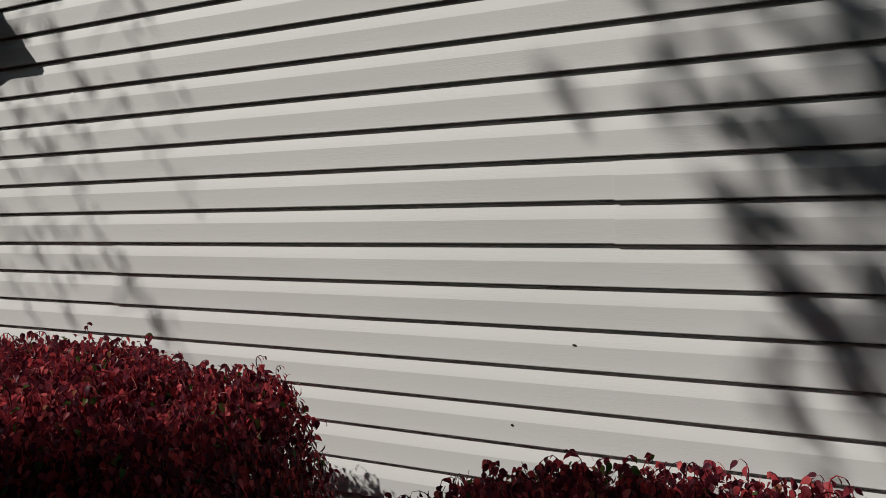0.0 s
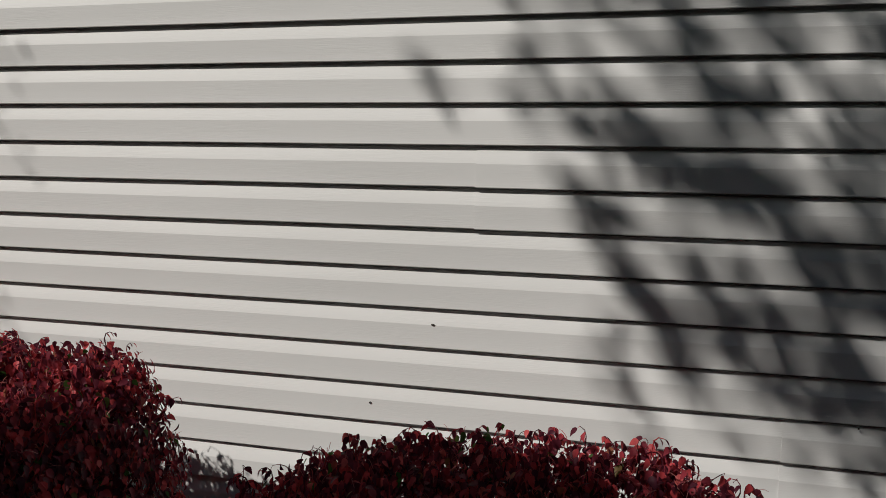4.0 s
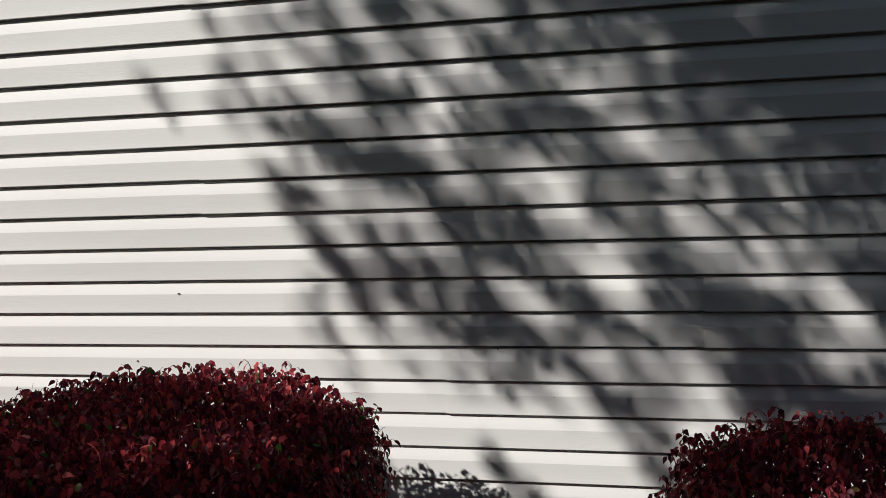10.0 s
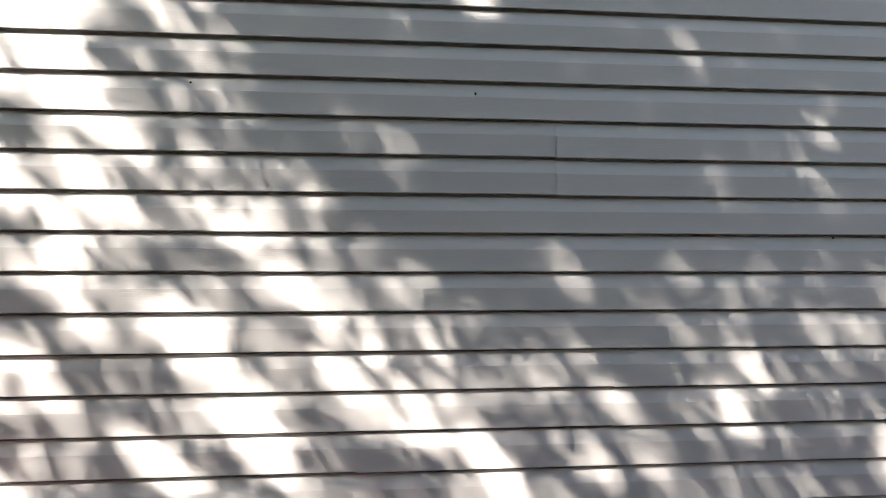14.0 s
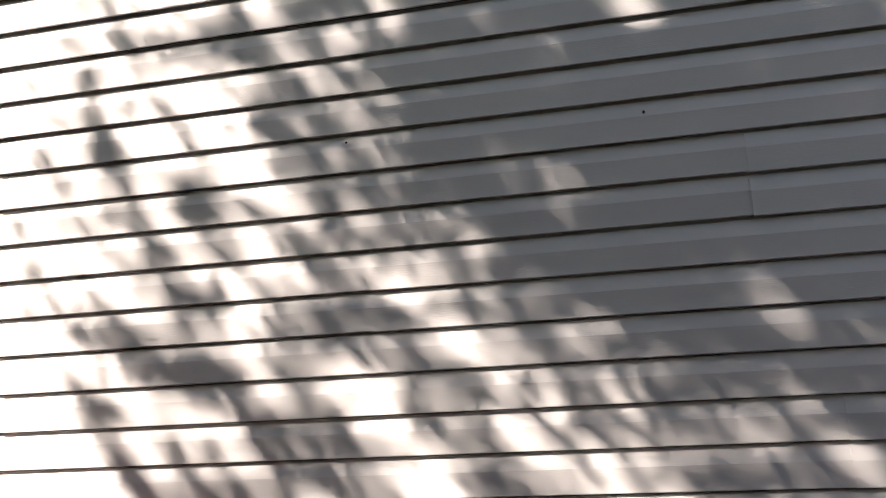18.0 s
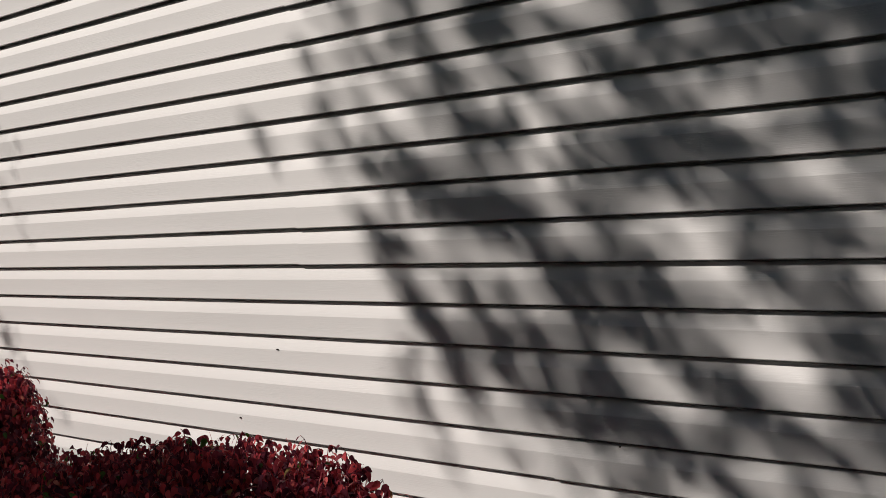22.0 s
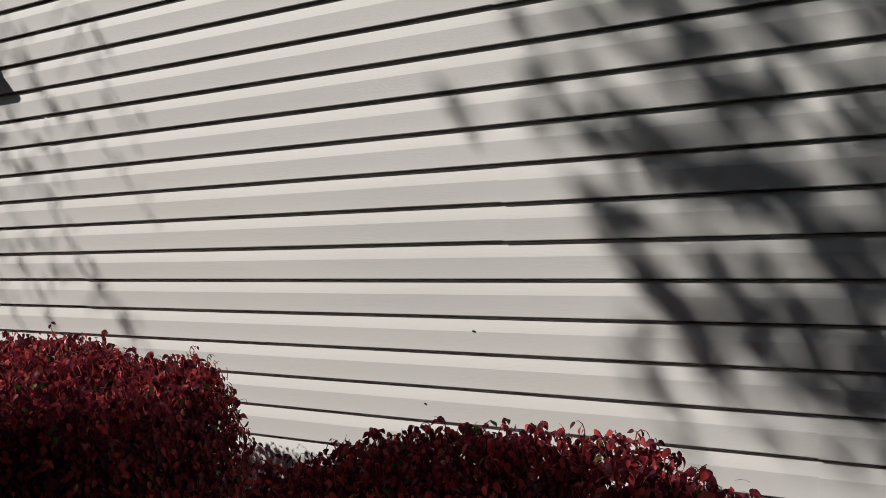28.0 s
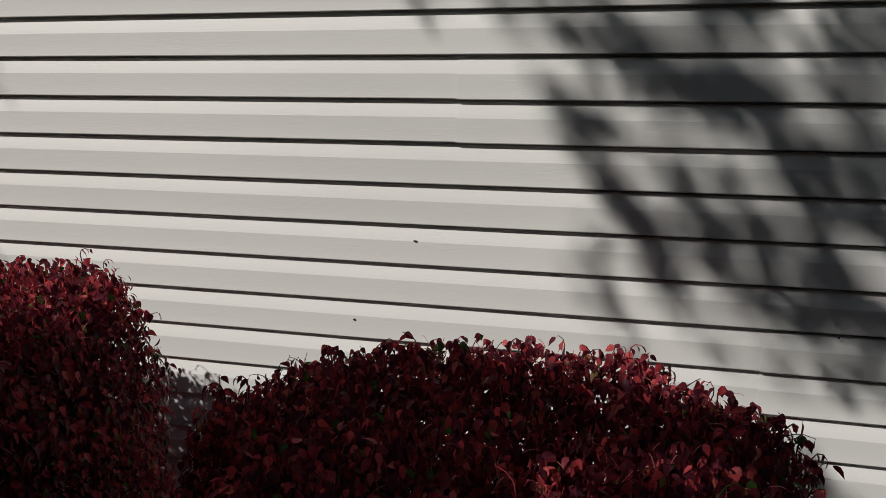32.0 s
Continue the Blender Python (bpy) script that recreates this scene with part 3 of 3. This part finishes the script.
MIDDLE_GAPS = [(1.67, 2.46, 1.71, 2.39, 0.030), (1.70, 1.28, 1.82, 1.19, 0.048), (1.75, 1.62, 1.80, 1.58, 0.025), (1.77, 1.16, 1.90, 1.07, 0.036), (1.80, 1.65, 1.89, 1.54, 0.044), (1.88, 1.01, 2.03, 0.88, 0.032),
               (1.91, 2.45, 1.99, 2.34, 0.026), (1.92, 1.63, 1.96, 1.55, 0.022), (1.93, 1.43, 2.00, 1.34, 0.030), (1.99, 2.05, 2.07, 1.98, 0.030), (2.00, 1.34, 2.10, 1.25, 0.019), (2.00, 1.52, 2.05, 1.48, 0.022),
               (2.02, 2.04, 2.08, 1.97, 0.027), (2.04, 2.37, 2.10, 2.29, 0.017), (2.06, 2.35, 2.10, 2.30, 0.015), (2.07, 1.95, 2.13, 1.89, 0.016), (2.09, 2.00, 2.18, 1.93, 0.024), (2.11, 1.35, 2.27, 1.28, 0.038)]
INNER_GAPS = [(2.11, 1.36, 2.20, 1.28, 0.019), (2.14, 1.24, 2.20, 1.20, 0.016), (2.17, 1.49, 2.24, 1.42, 0.027), (2.18, 1.48, 2.25, 1.36, 0.032), (2.19, 1.62, 2.24, 1.57, 0.022), (2.21, 1.24, 2.33, 1.10, 0.037),
              (2.21, 1.40, 2.29, 1.34, 0.024), (2.23, 1.93, 2.29, 1.87, 0.014), (2.27, 1.25, 2.33, 1.16, 0.034), (2.27, 2.42, 2.34, 2.32, 0.036), (2.29, 2.36, 2.35, 2.30, 0.022), (2.30, 2.42, 2.34, 2.34, 0.030),
              (2.31, 1.13, 2.39, 0.98, 0.039), (2.31, 1.16, 2.37, 1.06, 0.039), (2.34, 1.12, 2.49, 1.07, 0.029), (2.40, 1.42, 2.51, 1.35, 0.035), (2.48, 1.69, 2.60, 1.57, 0.026), (2.58, 1.21, 2.66, 1.15, 0.024)]
EAST_GAPS = [(2.66, 0.98, 2.74, 0.90, 0.035), (2.72, 1.22, 2.83, 1.09, 0.038), (2.81, 1.64, 2.89, 1.60, 0.023), (2.90, 1.41, 3.06, 1.34, 0.049), (2.92, 1.03, 3.00, 0.95, 0.035), (2.93, 1.92, 3.04, 1.81, 0.024),
             (2.99, 1.34, 3.09, 1.23, 0.033), (3.02, 1.80, 3.14, 1.75, 0.018), (3.22, 1.33, 3.32, 1.25, 0.031), (3.22, 2.12, 3.26, 2.04, 0.019), (3.22, 2.23, 3.29, 2.15, 0.023), (3.23, 1.33, 3.28, 1.26, 0.026),
             (3.23, 1.63, 3.38, 1.50, 0.028), (3.23, 2.21, 3.26, 2.06, 0.016), (3.27, 1.64, 3.37, 1.50, 0.018), (3.30, 0.92, 3.40, 0.78, 0.070), (3.45, 1.14, 3.56, 1.00, 0.060), (3.47, 1.42, 3.55, 1.30, 0.030)]
SOUTH_GAPS = [(2.31, 1.13, 2.36, 0.95, 0.049), (2.73, 1.24, 2.86, 1.04, 0.049), (2.52, 1.06, 2.64, 0.93, 0.043), (2.55, 1.19, 2.65, 1.11, 0.029), (2.96, 1.30, 3.07, 1.20, 0.039), (3.01, 1.02, 3.14, 0.93, 0.034),
              (3.19, 0.90, 3.30, 0.81, 0.041), (3.26, 0.78, 3.37, 0.66, 0.038), (2.80, 0.86, 2.95, 0.70, 0.044), (2.46, 0.83, 2.56, 0.78, 0.023), (2.15, 1.26, 2.34, 1.16, 0.038), (2.64, 0.90, 2.75, 0.79, 0.037)]


def inside(x, z, strokes, loose=1.0):
    """How deep (x, z) lies in any of the strokes, 1 on the middle line of a broad one; their sides are ragged."""
    wx = np.array([noise.noise((p * 10.0, q * 10.0, 1.0)) for p, q in zip(x.tolist(), z.tolist())])
    wz = np.array([noise.noise((p * 10.0, q * 10.0, 8.0)) for p, q in zip(x.tolist(), z.tolist())])
    x, z = x + 0.018 * wx, z + 0.018 * wz
    best = np.zeros_like(x)
    for x0, z0, x1, z1, w in strokes:
        lx, lz = x1 - x0, z1 - z0
        f = np.clip(((x - x0) * lx + (z - z0) * lz) / (lx * lx + lz * lz), 0, 1)
        best = np.maximum(best, (1 - ((x - x0 - f * lx) ** 2 + (z - z0 - f * lz) ** 2) / (w * loose) ** 2) * min(1, 0.2 + w / 0.045))
    return best


def crown_density(x, z):
    """How thick the crown is along the light that reaches the wall at (x, z)."""
    u, v = x * STREAK.x + z * STREAK.y, -x * STREAK.y + z * STREAK.x
    rough = np.array([noise.noise((a * 3.5, b * 15.0, 0.0)) + 0.7 * noise.noise((a * 7.0, b * 32.0, 5.0)) + 0.3 * noise.noise((a * 15.0, b * 60.0, 9.0)) for a, b in zip(u.tolist(), v.tolist())])
    edge = np.interp(z, [0.6, 0.94, 1.15, 1.35, 1.6, 1.87, 2.0, 2.4], [1.2, 1.02, 0.96, 0.88, 0.76, 0.63, 0.58, 0.52])
    d = np.clip((x - edge) / 0.35, 0, 1) * np.clip(0.27 + 0.30 * np.clip((x - 1.25) / 0.3, 0, 1) * np.interp(z, [1.35, 1.7], [0.3, 1.35]) + 0.6 * rough, 0.05, 1.1)
    d = d * np.where((z > 2.05) & (x < 1.5), 0.6, 1.0)
    # the lower bough on the sun's far side is open, the upper one closed
    d = np.maximum(d, np.clip((x - 1.85) / 0.5, 0, 1) * np.clip(1.0 + 0.8 * rough, 0.2, 1.35))
    thick_from = np.interp(z, [1.4, 1.46, 1.61, 1.78, 1.93, 2.05, 2.2, 3.6], [2.32, 2.22, 2.03, 1.87, 1.71, 1.61, 1.58, 1.58])
    thick = np.clip((x - thick_from) / 0.18, 0, 1) * np.clip((z - 1.38 - 0.10 * np.clip(x - 2.2, 0, 1)) / 0.25, 0, 1)
    d = np.maximum(d, thick * np.clip(1.9 - 2.6 * np.clip(-rough - 0.35, 0, 1), 0.1, 1.7))
    low_edge = np.interp(x, [0.9, 1.6, 2.0, 2.5, 2.7, 4.5], [0.95, 0.91, 0.84, 0.74, 0.50, 0.50])
    d = np.where(z < low_edge, 0, d)
    dark = inside(x, z, WEST_BOUGHS + LIT_SIDE_BOUGHS + UPPER_BOUGHS + LOWER_BOUGHS + EAST_BOUGHS + INNER_BOUGHS + SOUTH_BOUGHS, 1.1)
    d = np.maximum(d, np.clip(dark * 1.4, 0, 1.0))
    light = inside(x, z, WEST_GAPS + MIDDLE_GAPS + INNER_GAPS + EAST_GAPS + SOUTH_GAPS, 1.1)
    open_to = np.interp(x, [1.0, 1.3, 1.7, 2.1, 2.4, 2.6], [0.88, 0.78, 0.68, 0.62, 0.53, 0.50])
    open_to = open_to + (0.76 - open_to) * np.clip((z - 1.5) / 0.15, 0, 1) * (x > 1.75)
    d = d * (1 - np.clip(light * 1.8, 0, open_to))
    # a hanging bough that keeps the sun off the lower shrubs
    skirt = np.interp(x, [0.50, 0.62, 0.72, 0.8, 1.0, 1.2, 1.45, 1.6, 1.75, 2.1, 3.2, 4.2], [-0.5, 0.40, 0.58, 0.62, 0.60, 0.54, 0.50, 0.41, 0.44, 0.57, 0.62, 0.44]) - z
    hang = np.clip(skirt / 0.06, 0, 1) * np.clip(1.25 + 0.9 * rough, 0, 1.6)
    hang *= 1 - np.clip(inside(x, z, SUN_FLECKS) * 2.0, 0, 0.9)
    return np.maximum(d, np.where(x < 4.4, hang, 0))


def crown(parent, count, seed):
    g = np.random.default_rng(seed)
    x, z = g.uniform(0.3, 6.0, count), g.uniform(-0.5, 4.3, count)
    # the crown's far and upper outline is uneven
    ragged = np.array([noise.noise((a * 1.8, b * 1.8, 3.0)) + 0.6 * noise.noise((a * 5.0, b * 5.0, 7.0)) for a, b in zip(x.tolist(), z.tolist())])
    rim = np.clip((5.2 + 0.7 * ragged - x) / 0.5, 0, 1) * np.clip((3.6 + 0.6 * ragged - 0.18 * (x - 2.6) ** 2 - z) / 0.45, 0, 1)
    keep = g.uniform(0, 1, count) < 0.6 * crown_density(x, z) * rim
    # every place is a hanging spray of leaves, on a near or a far bough
    x, z = np.repeat(x[keep], SPRAY), np.repeat(z[keep], SPRAY)
    n = len(x)
    k = n // SPRAY
    near = (g.uniform(0, 1, k) < 0.25) & (z[::SPRAY] > 0.8)
    h = np.repeat(np.where(near, g.uniform(2.1, 3.0, k), np.where(z[::SPRAY] > 0.8, g.uniform(3.3, 5.2, k), g.uniform(2.5, 3.3, k))), SPRAY)
    along, across = g.normal(size=n) * 0.034, g.normal(size=n) * 0.011
    x, z = x + STREAK.x * along - STREAK.y * across, z + STREAK.y * along + STREAK.x * across
    h += g.normal(size=n) * 0.03
    places = np.stack([x - SUN_X * h, -h, z - SUN_Z * h], 1) - np.array(parent.location)
    ways = g.normal(size=(n, 3)) * 0.25 + np.array([STREAK.x, 0, STREAK.y])
    ups = g.normal(size=(n, 3)) * 0.4 - np.array(sun_way)
    leaf_cloud("crown", places, ways, ups, g.uniform(0.045, 0.09, n), GREEN_LEAF, parent, plain_leaves)


SPRAY = 4
crown(tree, 84000, 7)
bm = bmesh.new()
tube(bm, [(0, 0, -0.1), (0.03, 0.03, 1.2), (0.0, 0.06, 3.0), (-0.1, 0.1, 5.0), (-0.25, 0.2, 6.6), (-0.5, 0.4, 7.8)], [0.17, 0.14, 0.12, 0.10, 0.075, 0.03], 12)
part("trunk", bm, BARK, tree)
rl = random.Random(12)
for sx, sz, h, start in ((2.1, 1.9, 2.2, 6.3), (2.6, 1.7, 2.3, 5.8), (1.9, 2.3, 3.2, 6.9), (2.4, 2.5, 2.2, 6.6), (3.2, 2.0, 3.2, 6.0), (3.0, 2.8, 2.4, 7.0), (4.0, 2.4, 3.3, 6.2)):
    end = Vector((sx - SUN_X * h, -h, sz - SUN_Z * h)) - Vector(tree.location)
    base = Vector((-0.2, 0.15, start))
    mid = base.lerp(end, 0.5) + Vector((rl.uniform(-0.1, 0.1), rl.uniform(-0.1, 0.1), 0.18))
    bm = bmesh.new()
    tube(bm, [base, mid, end], [0.05, 0.026, 0.007], 7)
    part("limb", bm, BARK, tree)

# ---- a nearly bare sapling whose twigs show as faint shadows at the far end of the wall ----
sapling = new("sapling")
sapling.location = (-5.4, -2.9, 0)
tagged(sapling, "thin nearly bare sapling behind the path", "tree")
bm = bmesh.new()
tube(bm, [(0, 0, -0.1), (0.04, 0.02, 1.5), (0.02, 0.05, 3.2), (0.1, 0.1, 4.6)], [0.03, 0.024, 0.018, 0.008], 8)
part("trunk", bm, BARK, sapling)
rs = random.Random(31)
tw_p, tw_w, tw_u, tw_s = [], [], [], []
for k in range(24):
    z0 = rs.uniform(3.4, 4.4)
    base = Vector((0.04, 0.06, z0))
    sx, sz, h = rs.uniform(-1.85, -0.95), rs.uniform(1.25, 2.4), rs.uniform(2.2, 2.6)
    end = Vector((sx - SUN_X * h, -h, sz - SUN_Z * h)) - Vector(sapling.location)
    tip = end + Vector((rs.uniform(-0.04, 0.04), -rs.uniform(0.15, 0.32), rs.uniform(-0.06, 0.02)))
    bm = bmesh.new()
    tube(bm, [base.lerp(end, 0.93), end, end.lerp(tip, 0.5) + Vector((0, 0, 0.015)), tip], [0.002, 0.0045, 0.004, 0.002], 5)
    part("twig", bm, BARK, sapling)
    for j in range(6):
        q = end.lerp(tip, rs.uniform(0.0, 1.05)) + Vector((rs.uniform(-0.05, 0.05), rs.uniform(-0.05, 0.05), rs.uniform(-0.05, 0.05)))
        tw_p.append(q[:])
        tw_w.append((STREAK.x + rs.uniform(-0.15, 0.15), rs.uniform(-0.2, 0.2), STREAK.y))
        tw_u.append((-0.5, -0.5, 0.6 + rs.uniform(-0.3, 0.3)))
        tw_s.append(rs.uniform(0.04, 0.09))
leaf_cloud("foliage", np.array(tw_p), np.array(tw_w), np.array(tw_u), np.array(tw_s), GREEN_LEAF, sapling, plain_leaves)

# ---- unseen lantern shape past the end of the view, added for its sharp shadow ----
light = new("unseen_shadow_caster")
light.location = (-1.79, 0.0, 2.30)
tagged(light, "unseen dark bronze lantern shape with a flat square cap, added to cast a shadow", "wall light")
part("backplate", block((-0.06, -0.03, -0.16), (0.06, -0.0075, 0.10), 0.004), METAL, light)
part("cap", block((-0.176, -0.235, -0.008), (0.170, -0.031, 0.012), 0.003), METAL, light)
bm = bmesh.new()
rings = [[bm.verts.new((sx * a, -0.125 + sy * b, z)) for sx, sy in ((-1, -1), (1, -1), (1, 1), (-1, 1))] for a, b, z in ((0.11, 0.085, -0.009), (0.035, 0.03, -0.12))]
for k in range(4):
    bm.faces.new((rings[0][k], rings[1][k], rings[1][(k + 1) % 4], rings[0][(k + 1) % 4]))
bm.faces.new(rings[0])
bm.faces.new(rings[1][::-1])
bmesh.ops.bevel(bm, geom=bm.edges[:], offset=0.004, segments=2, affect="EDGES", profile=0.5)
part("housing", bm, METAL, light)
bm = bmesh.new()
tube(bm, [(0, -0.125, -0.119), (0, -0.125, -0.14), (0, -0.125, -0.16)], [0.02, 0.012, 0.005], 10)
part("finial", bm, METAL, light)

# ---- specks, insects' nests and nail heads on the siding ----
for x, z, w, h in ((0.432, 1.210, 0.010, 0.004), (0.270, 0.995, 0.007, 0.005), (2.290, 2.130, 0.006, 0.008), (1.413, 1.040, 0.004, 0.005),
                   (1.555, 2.140, 0.006, 0.006), (1.57, 0.90, 0.003, 0.003), (3.29, 1.75, 0.006, 0.007)):
    bm = bmesh.new()
    bmesh.ops.create_icosphere(bm, subdivisions=2, radius=0.5, matrix=Matrix.Diagonal((w, 0.006, h, 1)))
    for v in bm.verts:
        v.co *= 1 + 0.4 * noise.noise(v.co * 700)
    me = bpy.data.meshes.new("speck")
    bm.to_mesh(me)
    bm.free()
    me.materials.append(DIRT)
    sp = new("speck", me)
    sp.parent = wall
    sp.location = (x, -0.0085, z)
